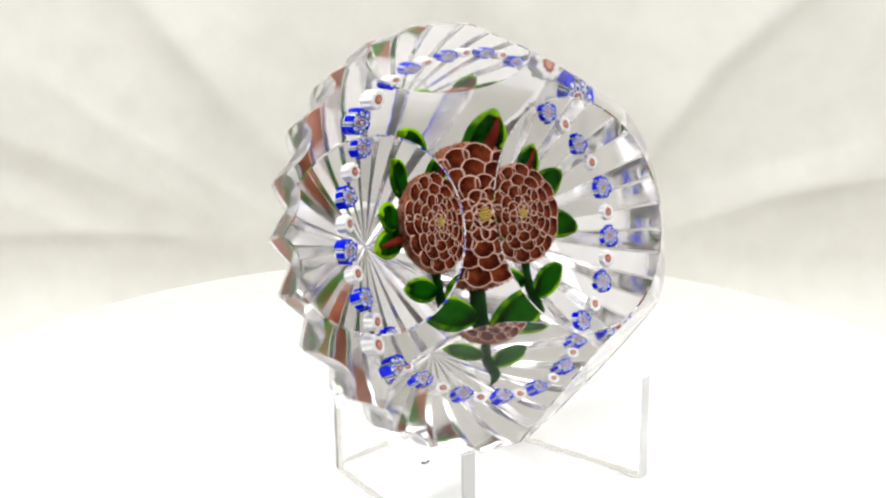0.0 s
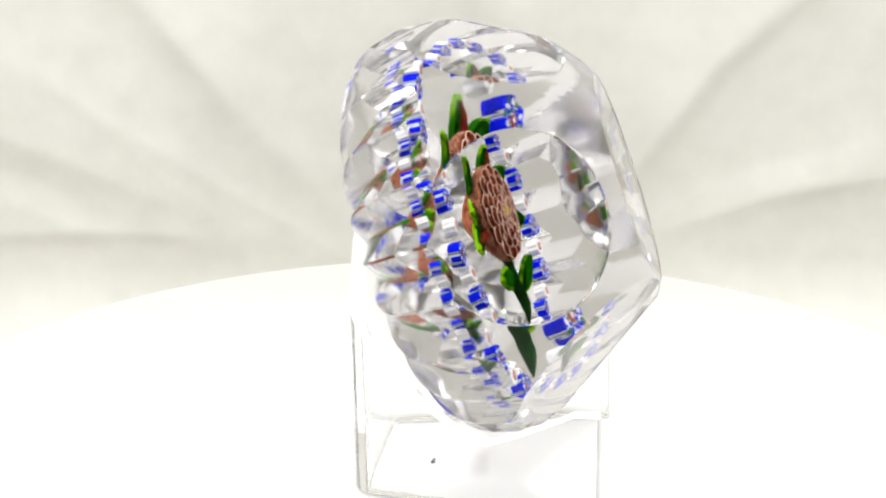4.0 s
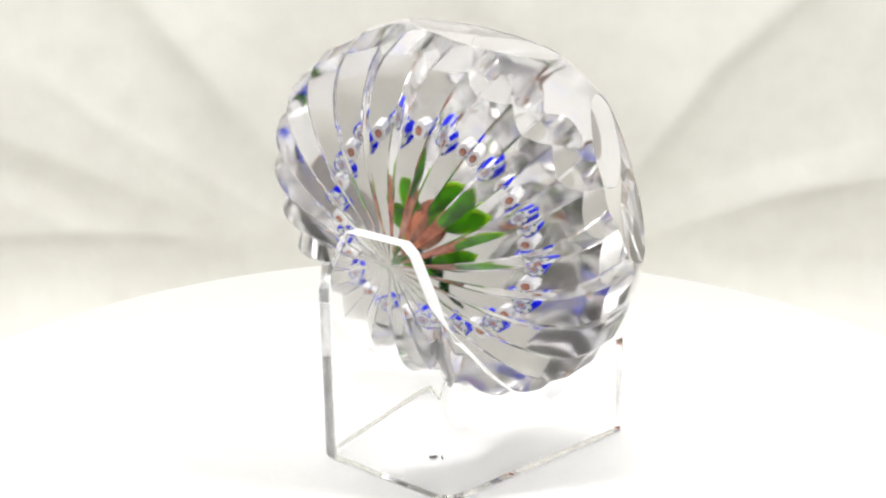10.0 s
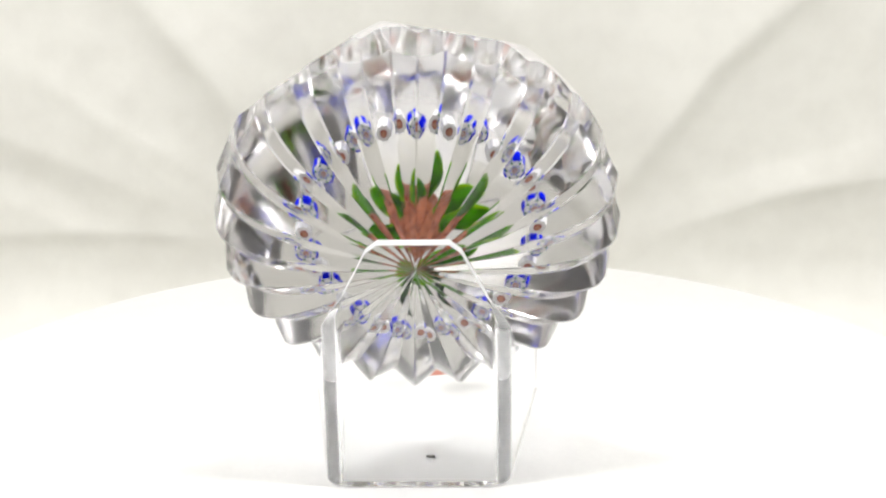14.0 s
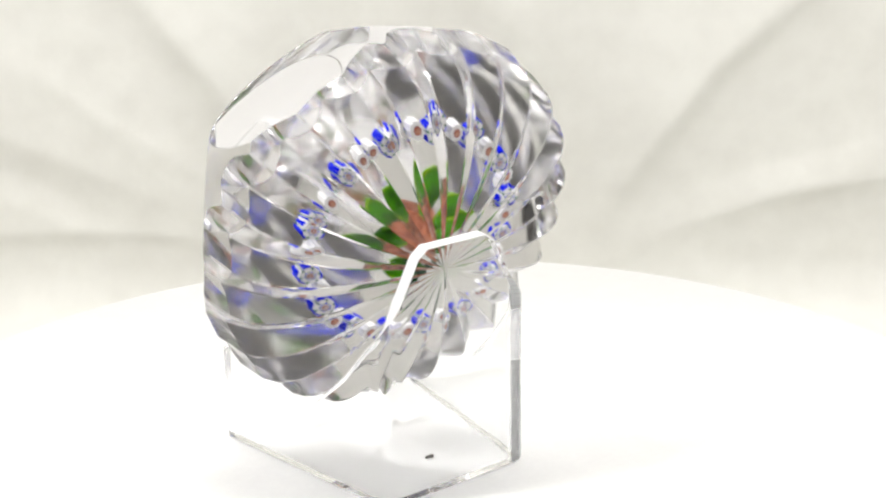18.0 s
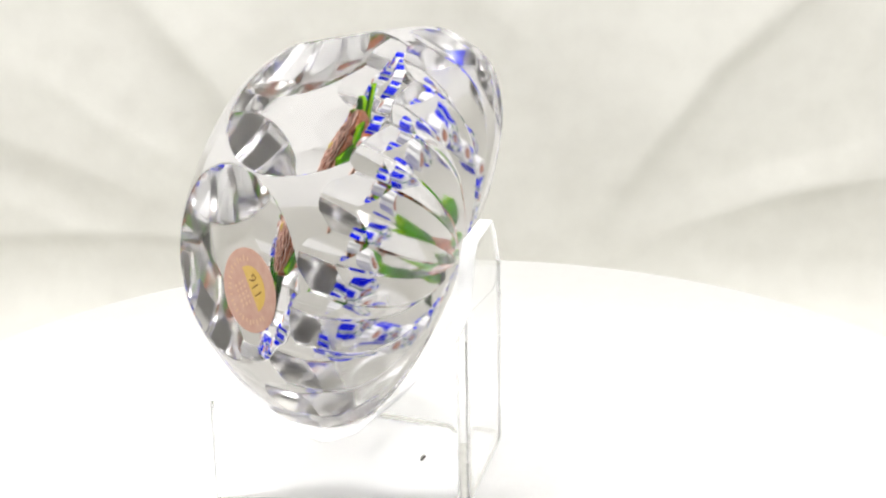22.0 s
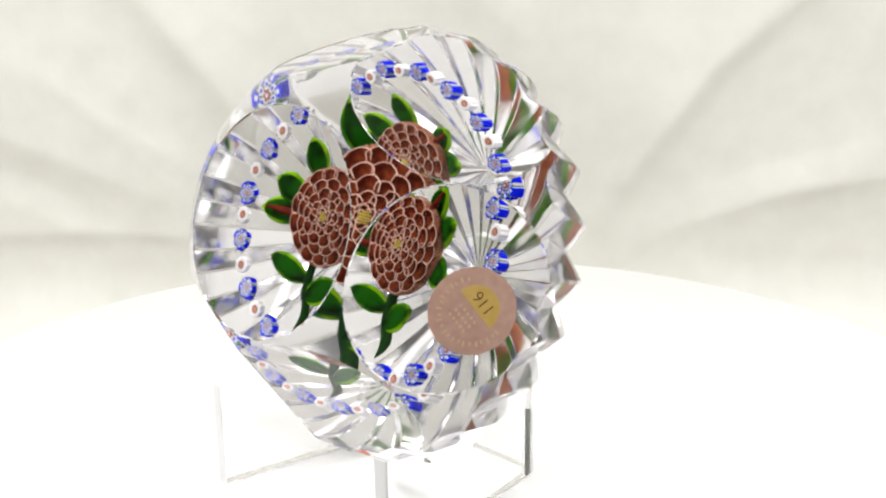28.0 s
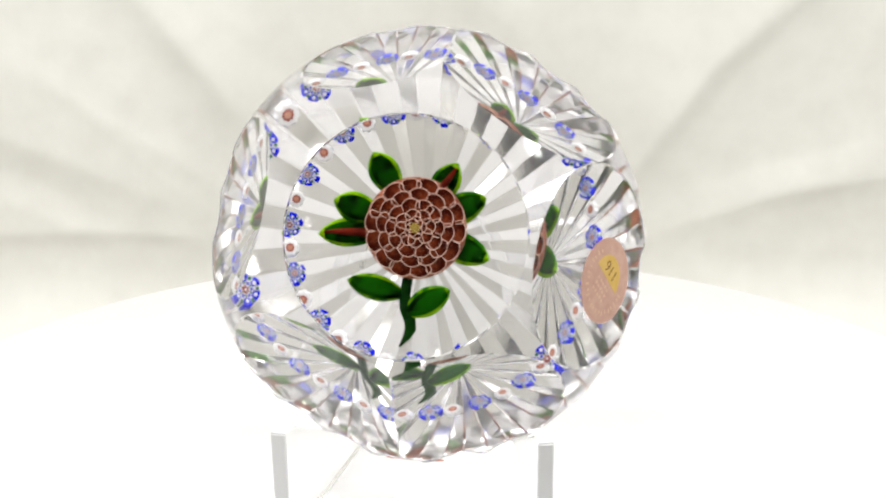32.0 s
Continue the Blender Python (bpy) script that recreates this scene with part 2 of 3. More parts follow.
# ---------------------------------------------------------------- display stand
def make_stand():
    """One bent acrylic sheet: a back panel with a cropped top and two flaring cheeks with a sloping seat."""
    half_b, half_f, yb, yf, th = 1.55, 2.24, 1.05, -3.33, 0.27
    side = math.hypot(half_f - half_b, yb - yf)
    ang = math.atan2(half_f - half_b, yb - yf)
    turn = math.pi / 2 - ang
    rad = 0.32
    cut = rad * math.tan(turn / 2)
    # centre line of the right half: (u, x, y, heading normal)
    line = []
    flat = half_b - cut
    for i in range(7):
        u = flat * i / 6
        line.append((u, u, yb, 0.0, 1.0))
    arc = rad * turn
    for i in range(1, 9):
        a = turn * i / 8
        line.append((flat + arc * i / 8, flat + rad * math.sin(a), yb - rad + rad * math.cos(a), math.sin(a), math.cos(a)))
    ex, ey = line[-1][1], line[-1][2]
    dx, dy = math.cos(turn), -math.sin(turn)
    rest = side - cut
    for i in range(1, 31):
        d = rest * i / 30
        line.append((flat + arc + d, ex + dx * d, ey + dy * d, math.sin(turn), math.cos(turn)))
    tops = [(0, 4.72), (0.72, 4.72), (0.80, 4.66), (1.15, 3.98), (1.66, 3.10), (2.5, 2.15), (3.3, 1.45), (3.9, 1.25), (4.6, 1.55), (5.5, 2.02), (9, 2.14)]

    def top(u):
        for (a, za), (b, zb) in zip(tops, tops[1:]):
            if u <= b:
                return za + (zb - za) * (u - a) / (b - a)

    full = [(-u, -x, y, -nx, ny) for u, x, y, nx, ny in line[:0:-1]] + line

    def strip(name, sections, mat, label=""):
        bm = bmesh.new()
        cols = [[bm.verts.new((x * CM, y * CM, z * CM)) for x, y, z in sec] for sec in sections]
        n = len(cols[0])
        for a, b in zip(cols, cols[1:]):
            for k in range(n):
                m = (k + 1) % n
                bm.faces.new((a[k], a[m], b[m], b[k]))
        bm.faces.new(cols[0])
        bm.faces.new(cols[-1][::-1])
        part(name, mesh_from(name, bm, mat, sharp=25), thing, label=label)

    thing = tagged(new("display_stand"), "clear bent acrylic easel stand on a white turntable", "display stand")
    o, e = th / 2, 0.02
    strip("sheet", [[(x + nx * k, y + ny * k, h) for k, h in ((o, 0.03), (o, top(abs(u))), (-o, top(abs(u))), (-o, 0.03))] for u, x, y, nx, ny in full], ACRYLIC)
    strip("bottom_edge", [[(x + nx * k, y + ny * k, h) for k, h in ((o, 0.004), (o, 0.027), (-o, 0.027), (-o, 0.004))] for u, x, y, nx, ny in full], ACRYLIC_EDGE, "satin sawn lower edge")
    strip("top_edge", [[(x + nx * k, y + ny * k, top(abs(u)) + h) for k, h in ((o, 0.004), (o, 0.012), (o - e, 0.03), (e - o, 0.03), (-o, 0.012), (-o, 0.004))] for u, x, y, nx, ny in full], ACRYLIC_EDGE, "satin sawn upper edge")
    for end in (full[0], full[-1]):
        u, x, y, nx, ny = end
        fx, fy = (dx if u > 0 else -dx), dy
        strip("end_edge", [[(x + nx * k + fx * d, y + ny * k + fy * d, h) for k, d in ((o, 0.004), (o, 0.012), (o - e, 0.03), (e - o, 0.03), (-o, 0.012), (-o, 0.004))] for h in (0.01, 1.0, top(abs(u)))], ACRYLIC_EDGE, "satin sawn front edge")
    return thing


stand = make_stand()

# ---------------------------------------------------------------- paperweight
FLUTES, RD, PEAK, LOW, MID, BASE, ROUND = 24, 3.90, 4.287, 4.0, -0.919, -1.68, 2.298
PHASE = 9.70


def dome_r(s):
    k = abs(s - MID) / (PEAK if s > MID else LOW)
    return RD * max(0.0, 1 - k ** ROUND) ** (1 / ROUND)


def ridge(r):
    return BASE * max(0.0, 1 - min(1.0, r / 3.785) ** 2.94) ** (1 / 2.94)


def valley(r):
    steep = 0.50 + 0.90 * (r / 3.8) ** 4
    return ridge(r) + steep * r * math.tan(radians(7.5))


def glass_body():
    """Flattened dome, fluted star-cut base, one top and six side facets."""
    bm = bmesh.new()
    nf, nd = 26, 44
    steps = (-0.4, 0.4, 2.2, 3.75, 5.3, 7.1, 7.9, 9.7, 11.25, 12.8)
    per = len(steps)
    n = FLUTES * per
    foot = bm.verts.new((0, 0, BASE))
    peak = bm.verts.new((0, 0, MID + PEAK))
    cols = []
    for j in range(n):
        off = steps[j % per]
        th = radians(PHASE + 15.0 * (j // per) + off)
        off = abs((off + 7.5) % 15.0 - 7.5)
        f = math.tan(radians(min(7.1, max(0.4, off)))) / math.tan(radians(7.5))

        def flute(r):
            a, b = valley(r), ridge(r)
            return a + (b - a) * f

        lo, hi = 1.5, 3.89
        for _ in range(50):
            m = (lo + hi) / 2
            if m < dome_r(flute(m)):
                lo = m
            else:
                hi = m
        rs = lo
        col = []
        for i in range(1, nf + 1):
            r = rs * (i / nf) ** 0.85
            col.append((r, flute(r)))
        s = flute(rs)
        rise = (s - MID) / (PEAK if s > MID else LOW)
        p0 = math.copysign(math.asin(min(1.0, abs(rise) ** (ROUND / 2))), rise)
        for i in range(1, nd):
            p = p0 + (math.pi / 2 - p0) * i / nd
            col.append((RD * math.cos(p) ** (2 / ROUND), MID + (PEAK if p > 0 else LOW) * math.copysign(abs(math.sin(p)) ** (2 / ROUND), p)))
        cols.append([bm.verts.new((r * math.cos(th), r * math.sin(th), z)) for r, z in col])
    for j in range(n):
        a, b = cols[j], cols[(j + 1) % n]
        bm.faces.new((foot, b[0], a[0]))
        for i in range(len(a) - 1):
            bm.faces.new((a[i], b[i], b[i + 1], a[i + 1])).material_index = 0 if i < nf - 1 else 1
        bm.faces.new((a[-1], b[-1], peak)).material_index = 1
    planes = [((0, 0, 1), TOP_FACET)] + [(facet_normal(k), SIDE_FACETS[k][0]) for k in range(6)]
    for no, d in planes:
        no = Vector(no)
        cut = bmesh.ops.bisect_plane(bm, geom=bm.verts[:] + bm.edges[:] + bm.faces[:], dist=1e-5, plane_co=no * d, plane_no=no, clear_outer=True)
        edges = [e for e in cut["geom_cut"] if isinstance(e, bmesh.types.BMEdge)]
        bmesh.ops.holes_fill(bm, edges=edges, sides=0)
    # a narrow polished step round each facet
    for no, d in planes:
        no = Vector(no)
        for f in [f for f in bm.faces if len(f.verts) > 24 and abs(f.calc_center_median().dot(no) - d) < 1e-3]:
            mid = f.calc_center_median()
            outer = list(f.verts)
            inner = [bm.verts.new(v.co + (mid - v.co).normalized() * 0.030 - no * 0.011) for v in outer]
            bm.faces.remove(f)
            bm.faces.new(inner).material_index = 1
            for a, b, p, q in zip(outer, outer[1:] + outer[:1], inner, inner[1:] + inner[:1]):
                bm.faces.new((a, b, q, p)).material_index = 1
    bmesh.ops.scale(bm, vec=(CM, CM, CM), verts=bm.verts)
    return mesh_from("glass_body", bm, [GLASS, POLISHED], sharp=14)


TOP_FACET = 2.969
# distance from the centre, tilt from the axis and bearing of each hand-cut side facet
SIDE_FACETS = [(3.44, 61.17, 102.03), (3.365, 61.41, 170.64), (3.198, 58.71, 240.84), (3.255, 57.75, 285.67), (3.29, 57.26, 352.44), (3.309, 63.56, 413.83)]


def facet_normal(k):
    t, a = (radians(v) for v in SIDE_FACETS[k][1:])
    return (math.sin(t) * math.cos(a), math.sin(t) * math.sin(a), math.cos(t))


weight = tagged(new("paperweight"), "faceted clear glass paperweight enclosing a red-brown dahlia, on acrylic stand", "paperweight")
body = part("glass_body", glass_body(), weight, label="clear glass dome with circular facets and a star-cut base")
body.visible_shadow = False

# flower: calyx, rings of petals, yellow heart
FX, FY, FLOWER = -0.047, 0.206, -0.324
flower = new("flower_head")
flower.parent = weight
flower.matrix_basis = pose(FX * CM, FY * CM, (FLOWER + 0.20) * CM)
tagged(flower, "red-brown dahlia with pale-edged petals")


def petal(length, width, cup):
    """A scale-like petal from its root at the origin along x, with a pale raised rim."""
    bm = bmesh.new()
    nu, nv = 6, 9
    grid = []
    for i in range(nu + 1):
        u = i / nu
        row = []
        for j in range(nv + 1):
            v = -1 + 2 * j / nv
            reach = length * (1 - 0.33 * abs(v) ** 2.4)
            half = width * (0.55 + 0.45 * u)
            x, y = reach * u, half * v * (1 - 0.10 * u * u)
            z = cup * (u ** 2 * 0.6 + 0.55 * v * v * u)
            row.append((x, y, z))
        grid.append(row)
    th = 0.010
    top = [[bm.verts.new(p) for p in row] for row in grid]
    bot = [[bm.verts.new((x, y, z - th)) for x, y, z in row] for row in grid]
    for i in range(nu):
        for j in range(nv):
            bm.faces.new((top[i][j], top[i + 1][j], top[i + 1][j + 1], top[i][j + 1]))
            bm.faces.new((bot[i][j + 1], bot[i + 1][j + 1], bot[i + 1][j], bot[i][j]))
    edge = [(i, 0) for i in range(nu + 1)] + [(nu, j) for j in range(1, nv)] + [(i, nv) for i in range(nu, -1, -1)]
    for (i, j), (k, l) in zip(edge, edge[1:]):
        bm.faces.new((top[i][j], bot[i][j], bot[k][l], top[k][l])).material_index = 1
    # the pale rim is a small tube along the outer edge
    pts = [Vector(grid[i][j]) for i, j in edge]
    tube(bm, pts[3:-3], 0.0072, 5, 1)
    bmesh.ops.scale(bm, vec=(CM, CM, CM), verts=bm.verts)
    return mesh_from("petal", bm, [PETAL, PETAL_RIM])


def tube(bm, pts, radius, sides, mat, taper=None):
    rings = []
    for i, p in enumerate(pts):
        d = (pts[min(i + 1, len(pts) - 1)] - pts[max(i - 1, 0)]).normalized()
        a = d.orthogonal().normalized() if not rings else (side - d * side.dot(d)).normalized()
        side = a
        b = d.cross(a)
        r = radius * (taper(i / (len(pts) - 1)) if taper else 1)
        rings.append([bm.verts.new(p + (a * math.cos(2 * math.pi * k / sides) + b * math.sin(2 * math.pi * k / sides)) * r) for k in range(sides)])
    for a, b in zip(rings, rings[1:]):
        for k in range(sides):
            m = (k + 1) % sides
            bm.faces.new((a[k], a[m], b[m], b[k])).material_index = mat
    for ring in (rings[0][::-1], rings[-1]):
        bm.faces.new(ring).material_index = mat


rings = [(5, 0.18, 0.410, 14), (8, 0.33, 0.400, 12), (10, 0.50, 0.385, 9), (12, 0.67, 0.360, 7), (14, 0.85, 0.320, 5)]
for n, r, z, tilt in rings:
    length, width = 0.29, 1.12 * math.pi * r / n
    me = petal(length, width, 0.020)
    for i in range(n):
        a = 360.0 * (i + 0.5 * (n % 2) + random.uniform(-0.13, 0.13)) / n + n * 7
        root = r - length + random.uniform(-0.018, 0.018)
        m = pose(0, 0, 0, 0, 0, a) @ pose(root * CM, 0, (z - math.sin(radians(tilt)) * 0.10) * CM, random.uniform(-3, 3), 6 - tilt * 0.25 + random.uniform(-2, 2), 0)
        part("petal", me, flower, m)
bm = bmesh.new()
lathe(bm, [(0, 0.335), (0.2, 0.33), (0.45, 0.31), (0.66, 0.275), (0.80, 0.245), (0.85, 0.22), (0.84, 0.17), (0.76, 0.06), (0.64, -0.06), (0.52, -0.17), (0.40, -0.26), (0.28, -0.34), (0.16, -0.40), (0.07, -0.43), (0, -0.44)], 40)
bmesh.ops.scale(bm, vec=(CM, CM, CM), verts=bm.verts)
part("flower_ground", mesh_from("flower_ground", bm, CALYX), flower, label="pinkish brown speckled ground")
# the outer petals end in a pebbled wall of fused rod ends
bm = bmesh.new()
for row, (z, r) in enumerate(((0.225, 0.842), (0.185, 0.845), (0.145, 0.830), (0.105, 0.805), (0.065, 0.772), (0.025, 0.738))):
    for k in range(80):
        a = 2 * math.pi * (k + 0.5 * (row % 2) + random.uniform(-0.18, 0.18)) / 80
        size = random.uniform(0.019, 0.027)
        bead = bmesh.ops.create_icosphere(bm, subdivisions=1, radius=size)["verts"]
        bmesh.ops.translate(bm, verts=bead, vec=(r * math.cos(a), r * math.sin(a), z + random.uniform(-0.014, 0.014)))
bmesh.ops.scale(bm, vec=(CM, CM, CM), verts=bm.verts)
part("petal_edge", mesh_from("petal_edge", bm, PETAL_EDGE), flower, label="pebbled pinkish brown edge of fused petals")
bm = bmesh.new()
for i in range(-2, 3):
    for j in range(-2, 3):
        if abs(i) + abs(j) < 4:
            prism(bm, [(0.033 * i + 0.014 * math.cos(b), 0.033 * j + 0.014 * math.sin(b)) for b in [k * math.pi / 3 for k in range(6)]], 0.34, 0.445 - 0.006 * (i * i + j * j), 0, 0.3)
bmesh.ops.scale(bm, vec=(CM, CM, CM), verts=bm.verts)
part("heart", mesh_from("heart", bm, YELLOW), flower, label="yellow stamen cluster")


# leaves and buds
def leaf_mesh(length, width, bud=False):
    bm = bmesh.new()
    nu, nv = 14, 8
    top, bot = [], []
    for i in range(nu + 1):
        u = i / nu
        half = width * (math.sin(math.pi * (0.06 + 0.94 * u ** (1.7 if length > 1 else 1.0))) ** (0.80 if length > 1 else 0.62))
        a, b = [], []
        for j in range(nv + 1):
            v = -1 + 2 * j / nv
            z = 0.06 * (1 - v * v) - 0.035 * math.exp(-(v / 0.22) ** 2) * (1 - u) + 0.05 * math.sin(2.2 * u)
            a.append(bm.verts.new((length * u, half * v, z)))
            b.append(bm.verts.new((length * u, half * v, z - 0.07 * (1 - v * v) - 0.03)))
        top.append(a)
        bot.append(b)
    for i in range(nu):
        for j in range(nv):
            f = bm.faces.new((top[i][j], top[i + 1][j], top[i + 1][j + 1], top[i][j + 1]))
            g = bm.faces.new((bot[i][j + 1], bot[i + 1][j + 1], bot[i + 1][j], bot[i][j]))
            g.material_index = 3
            if j in (0, nv - 1) or i == nu - 1:
                f.material_index = g.material_index = 1
    for i in range(nu):
        for j in (0, nv):
            bm.faces.new((top[i][j], top[i + 1][j], bot[i + 1][j], bot[i][j])).material_index = 1
    for i in (0, nu):
        for j in range(nv):
            bm.faces.new((top[i][j], top[i][j + 1], bot[i][j + 1], bot[i][j])).material_index = 1
    if bud:
        pts = [Vector((length * (0.10 + 0.84 * k / 10), width * 0.10 * math.sin(k * 0.5), 0.07 + 0.06 * math.sin(k * 0.28))) for k in range(11)]
        tube(bm, pts, width * 0.30, 10, 2, lambda u: math.sin(math.pi * min(0.97, 0.25 + 0.73 * u)) ** 0.7)
    bmesh.ops.scale(bm, vec=(CM, CM, CM), verts=bm.verts)
    return mesh_from("leaf", bm, [LEAF, LEAF_RIM, BUD, LEAF_BACK])


def leaf(base, tip, width, z0, z1, name="leaf", bud=False, label=""):
    (ax, ay), (bx, by) = base, tip
    n = math.hypot(bx - ax, by - ay)
    a = math.degrees(math.atan2(by - ay, bx - ax))
    m = pose((ax + FX) * CM, (ay + FY) * CM, z0 * CM, 0, 0, a) @ pose(0, 0, 0, 0, math.degrees(-math.atan2(z1 - z0, n)), 0)
    part(name, leaf_mesh(math.hypot(n, z1 - z0), width, bud), weight, m, label)


def polar(r, a):
    return (r * math.cos(radians(a)), r * math.sin(radians(a)))


for a, r in ((120.6, 1.48), (24.2, 1.30), (-22.4, 1.36), (162.0, 1.48)):
    leaf(polar(0.42, a), polar(r, a), 0.265, -0.22, 0.10)
for a, r in ((57.9, 1.31), (184.4, 1.67)):
    leaf(polar(0.20, a), polar(r, a), 0.25, -0.24, 0.05, "bud", True, "green bud showing a red tip")
leaf((-0.22, -1.12), (-1.14, -0.89), 0.22, 0.0, 0.06)
leaf((-0.10, -1.42), (0.61, -1.02), 0.24, 0.04, 0.14)
bm = bmesh.new()
way = [Vector(p) for p in ((0.0, -0.15, -0.26), (-0.02, -0.30, -0.10), (-0.05, -0.55, 0.04), (-0.12, -0.85, 0.12), (-0.16, -1.12, 0.12), (-0.15, -1.35, 0.12), (-0.07, -1.55, 0.12), (-0.05, -1.70, 0.12), (-0.12, -1.85, 0.12), (-0.24, -2.0, 0.12))]
tube(bm, way, 0.085, 10, 0, lambda u: 0.9 + 0.5 * math.sin(math.pi * u) * u - 0.75 * max(0, u - 0.8) / 0.2)
bmesh.ops.scale(bm, vec=(CM, CM, CM), verts=bm.verts)
part("stem", mesh_from("stem", bm, STEM), weight, pose(FX * CM, FY * CM, -0.13 * CM), label="dark green curved stem")


# garland of canes
def blue_cane():
    """Six blue cells with white cores round a white and red star, with green threads between."""
    bm = bmesh.new()

    def dot(r, a, size, z0, z1, mat, sides=6):
        prism(bm, [(r * math.cos(a) + size * math.cos(b), r * math.sin(a) + size * math.sin(b)) for b in [a + i * 2 * math.pi / sides for i in range(sides)]], z0, z1, mat)

    lathe(bm, [(0, 0.094), (0.160, 0.094), (0.168, 0.08), (0.168, -0.100), (0.155, -0.110), (0, -0.110)], 24, 4)
    for k in range(6):
        a = k * math.pi / 3
        w = 0.36 if k % 3 else 0.26
        arc = [a + w * d for d in (-1, -0.5, 0, 0.5, 1)]
        prism(bm, [((0.186 + 0.014 * (k % 2)) * math.cos(b), (0.186 + 0.014 * (k % 2)) * math.sin(b)) for b in arc] + [(0.100 * math.cos(b), 0.100 * math.sin(b)) for b in arc[::-1][::2]], -0.070 - 0.03 * (k % 2), 0.102, 0, 0.10)
        dot(0.136, a, 0.025, -0.116, 0.107, 1)
        dot(0.148, a + math.pi / 6, 0.024, -0.114, 0.104, 3)
        dot(0.080, a + math.pi / 6, 0.018, -0.114, 0.104, 0)
        dot(0.078, a, 0.014, -0.115, 0.105, 3)
    star = [((0.044 + 0.010 * math.cos(6 * b)) * math.cos(b), (0.044 + 0.010 * math.cos(6 * b)) * math.sin(b)) for b in [i * 2 * math.pi / 24 for i in range(24)]]
    prism(bm, star, -0.120, 0.109, 2)
    dot(0, 0, 0.020, -0.124, 0.113, 1)
    bmesh.ops.scale(bm, vec=(CM, CM, CM), verts=bm.verts)
    return mesh_from("cane", bm, [BLUE, WHITE_CANE, RED_CANE, GREEN_CANE, WHITE_CANE], False)


def white_cane():
    bm = bmesh.new()
    lobes = [((0.156 + 0.012 * math.cos(9 * b)) * math.cos(b), (0.156 + 0.012 * math.cos(9 * b)) * math.sin(b)) for b in [i * 2 * math.pi / 54 for i in range(54)]]
    prism(bm, lobes, -0.110, 0.10, 0, 0.15)
    star = [((0.078 + 0.012 * math.cos(9 * b)) * math.cos(b), (0.078 + 0.012 * math.cos(9 * b)) * math.sin(b)) for b in [i * 2 * math.pi / 36 for i in range(36)]]
    prism(bm, star, -0.116, 0.106, 1)
    lathe(bm, [(0, 0.112), (0.048, 0.112), (0.048, -0.122), (0, -0.122)], 14, 2)
    bmesh.ops.scale(bm, vec=(CM, CM, CM), verts=bm.verts)
    return mesh_from("cane", bm, [WHITE_CANE, RED_CANE, PINK_CANE], False)


PAIRS, RING, RING_S = 15, 2.14, -0.09
blue, white = blue_cane(), white_cane()
for i in range(PAIRS * 2):
    a = 6.0 + 180.0 * i / PAIRS + random.uniform(-1, 1)
    r = RING + random.uniform(-0.03, 0.03)
    wide = (1.04 if i % 2 == 0 else 0.91) * random.uniform(0.95, 1.06)
    m = pose((-0.064 + r * math.cos(radians(a))) * CM, (0.041 + r * math.sin(radians(a))) * CM, (RING_S + random.uniform(-0.03, 0.03)) * CM, 0, random.uniform(-7, 7), a)
    m = m @ pose(0, 0, 0, random.uniform(-8, 8), 0, random.uniform(0, 60)) @ Matrix.Diagonal((wide, wide, 1.0, 1.0))
    part("blue_cane" if i % 2 == 0 else "white_cane", blue if i % 2 == 0 else white, weight, m, "blue, white and green millefiori cane" if i % 2 == 0 else "white millefiori cane with a red star")

# paper label on a side facet
K = 4
fn = Vector(facet_normal(K))
up = (Vector((0, 0, 1)) - fn * fn.z).normalized()
right = up.cross(fn)
centre = fn * (SIDE_FACETS[K][0] + 0.004)
spot = centre - right * 0.189 - up * 0.758
m = Matrix.Translation(spot * CM) @ Matrix((right, up, fn)).transposed().to_4x4()
bm = bmesh.new()
lathe(bm, [(0, 0.012), (0.70, 0.012), (0.72, 0.008), (0.72, 0.003), (0, 0.003)], 64)
lathe(bm, [(0, 0.002), (0.71, 0.002), (0.71, 0.0), (0, 0.0)], 64, 1)
bmesh.ops.scale(bm, vec=(CM, CM, CM), verts=bm.verts)
sticker = part("paper_label", mesh_from("paper_label", bm, [STICKER, GUM], sharp=40), weight, m, "round faded pink paper label")
bm = bmesh.new()
prism(bm, [(0.40 * math.cos(radians(b)), 0.40 * math.sin(radians(b))) for b in range(0, 181, 10)], 0.0125, 0.016)
bmesh.ops.scale(bm, vec=(CM, CM, CM), verts=bm.verts)
patch = part("yellow_patch", mesh_from("yellow_patch", bm, STICKER_YELLOW, False), sticker, pose(0.04 * CM, -0.03 * CM, 0, 0, 0, -125), "yellow half-round patch")
bm = bmesh.new()
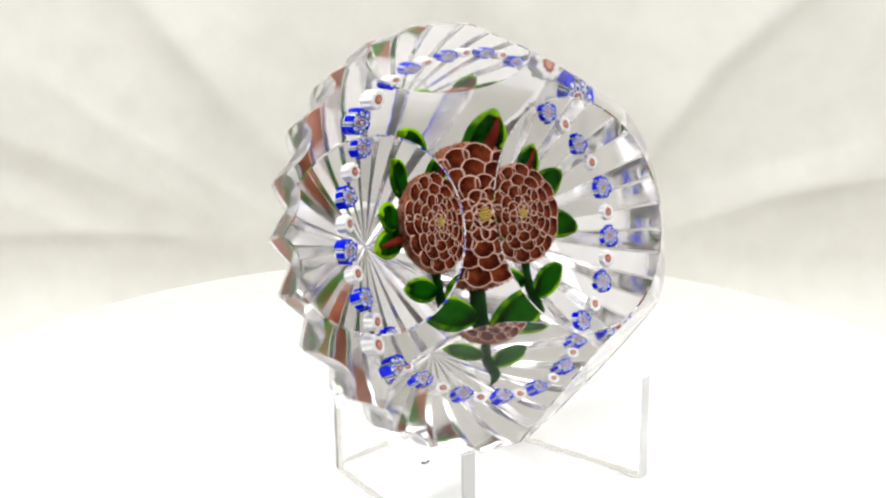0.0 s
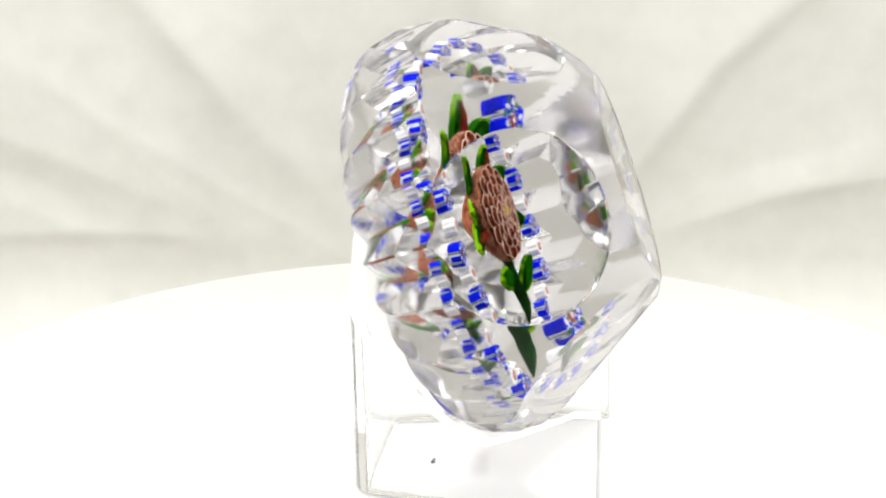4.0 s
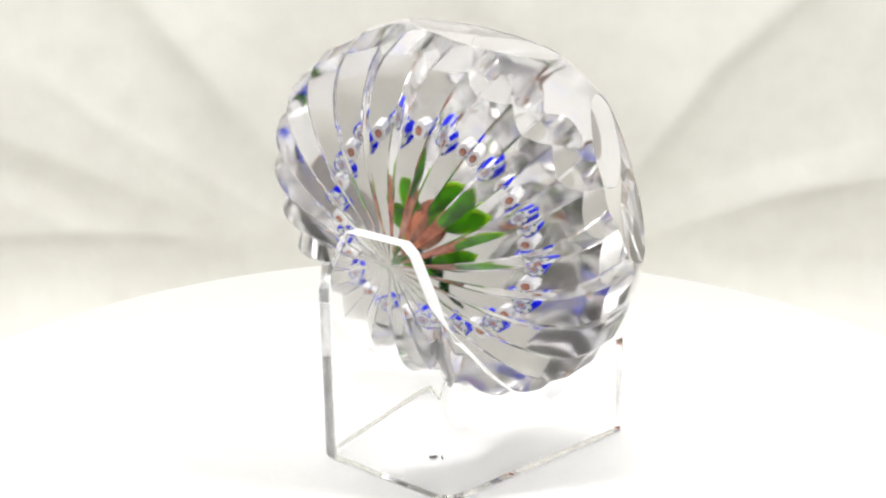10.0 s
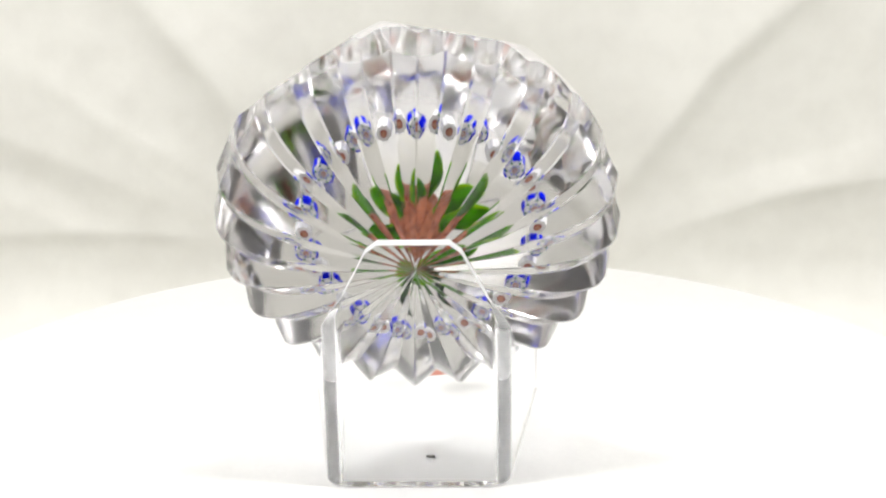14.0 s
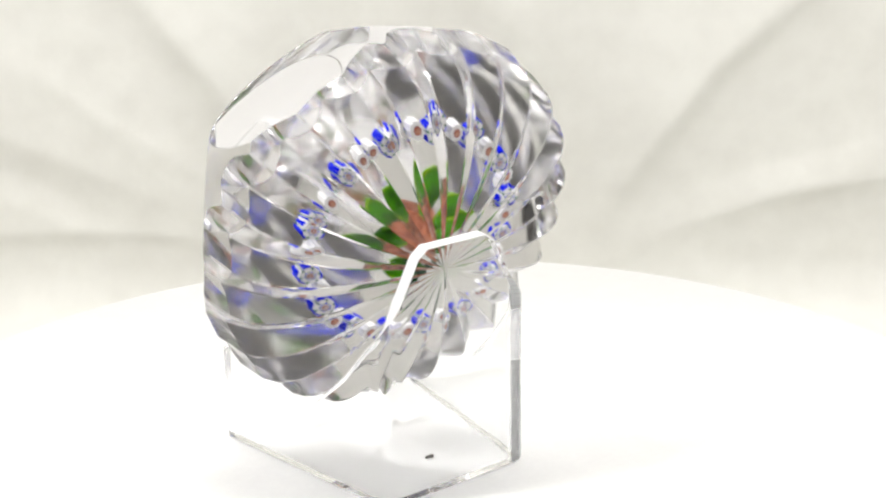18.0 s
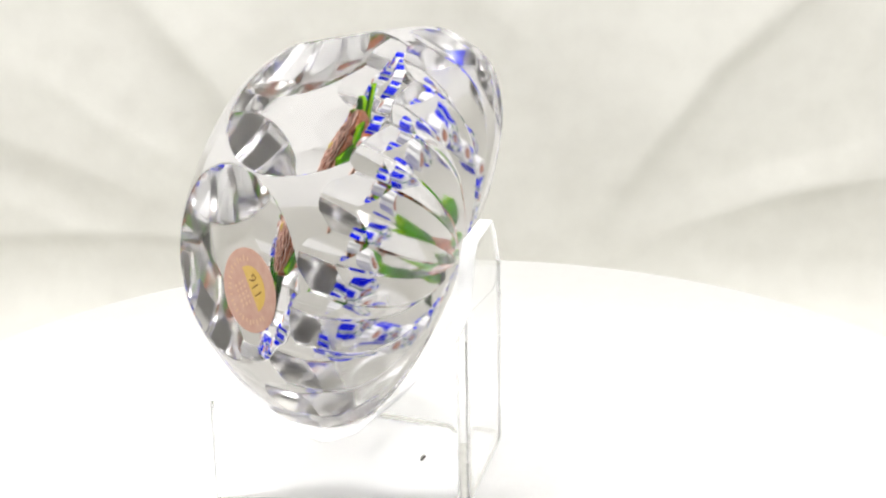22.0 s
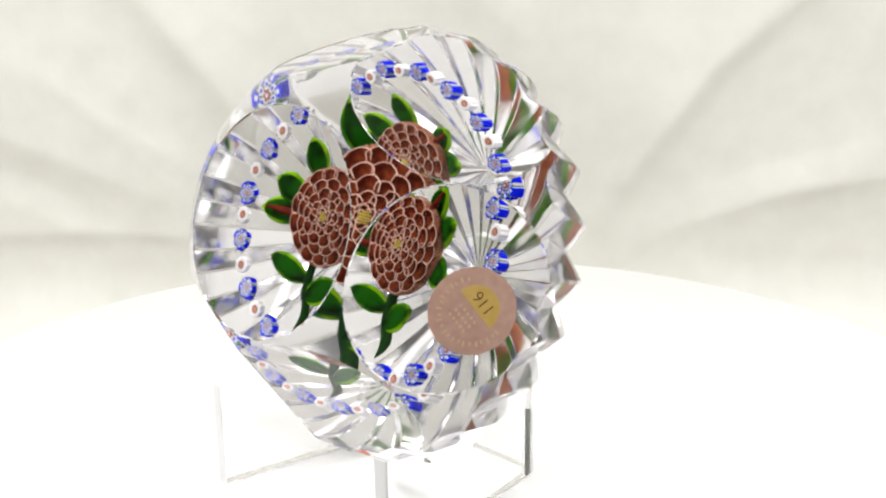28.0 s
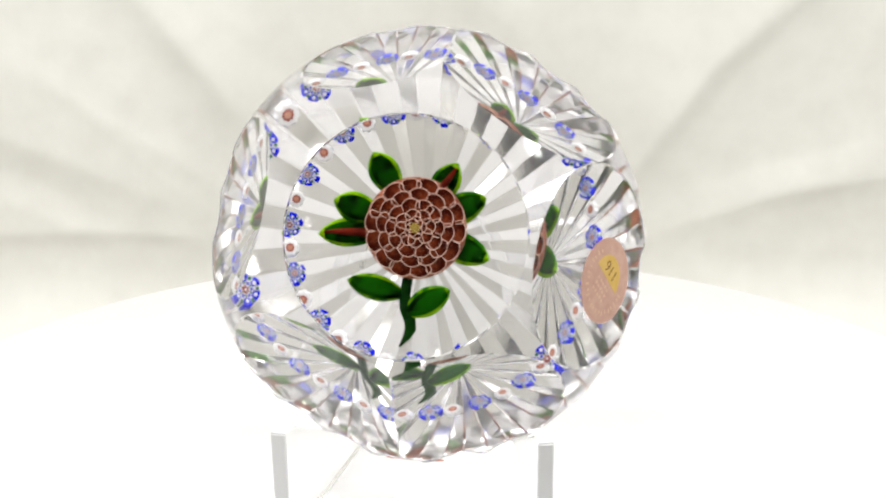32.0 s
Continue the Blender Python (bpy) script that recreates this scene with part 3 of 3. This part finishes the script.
for k in range(22):
    a = radians(150 + 10.5 * k + (k % 3))
    r0, r1 = 0.50, 0.50 + 0.06 + 0.03 * (k % 2)
    prism(bm, [(r * math.cos(a + d), r * math.sin(a + d)) for r, d in ((r0, -0.03), (r1, -0.03), (r1, 0.03), (r0, 0.03))], 0.0125, 0.0135)
for row in range(3):
    for k in range(5):
        x, y = -0.22 + 0.09 * k, -0.10 - 0.11 * row
        prism(bm, [(x, y), (x + 0.05, y), (x + 0.05, y + 0.02 + 0.03 * ((k + row) % 2)), (x, y + 0.05)], 0.0125, 0.0135)
bmesh.ops.scale(bm, vec=(CM, CM, CM), verts=bm.verts)
part("faint_print", mesh_from("faint_print", bm, PRINT, False), sticker, pose(0, 0, 0, 0, 0, -125), "faded pale print")
# a narrow remnant of a second label under the rim, where the weight rests on its stand
low = Vector((math.cos(radians(268)), math.sin(radians(268)), -0.16)).normalized()
side = Vector((0, 0, 1)).cross(low).normalized()
bm = bmesh.new()
prism(bm, [(0.52 * math.cos(b), 0.09 * math.sin(b)) for b in [k * math.pi / 16 for k in range(32)]], 0.0, 0.012)
bmesh.ops.scale(bm, vec=(CM, CM, CM), verts=bm.verts)
part("paper_label", mesh_from("rim_label", bm, STICKER_EDGE, sharp=40), weight, Matrix.Translation((low * 3.885 + Vector((0, 0, 0.40))) * CM) @ Matrix((side, low.cross(side), low)).transposed().to_4x4(), "narrow reddish remnant of a paper label")
words = bpy.data.curves.new("number", "FONT")
words.body, words.size, words.align_x, words.extrude, words.offset = "911", 0.0028, "CENTER", 0.00001, -0.00003
words.materials.append(INK)
part("number", words, sticker, pose(0.09 * CM, -0.07 * CM, 0.0165 * CM, 0, 0, -125), "handwritten dark number")


# ---------------------------------------------------------------- the turn
def motions():
    seat = pose(0.159 * CM, -0.882 * CM, 4.68 * CM, 70.50, 0, 0.17) @ pose(0, 0, 0, 0, 0.66)
    times = [0.5 * i for i in range(65)]

    def turn(t):
        return pose(0, 0, 0, 0, 0, 41.431 + 9.714 * t)

    walk(weight, [(t, turn(t) @ seat) for t in times])
    walk(stand, [(t, turn(t) @ pose(0.152 * CM, 0, 0)) for t in times])
    walk(turntable, [(t, turn(t)) for t in times])


motions()
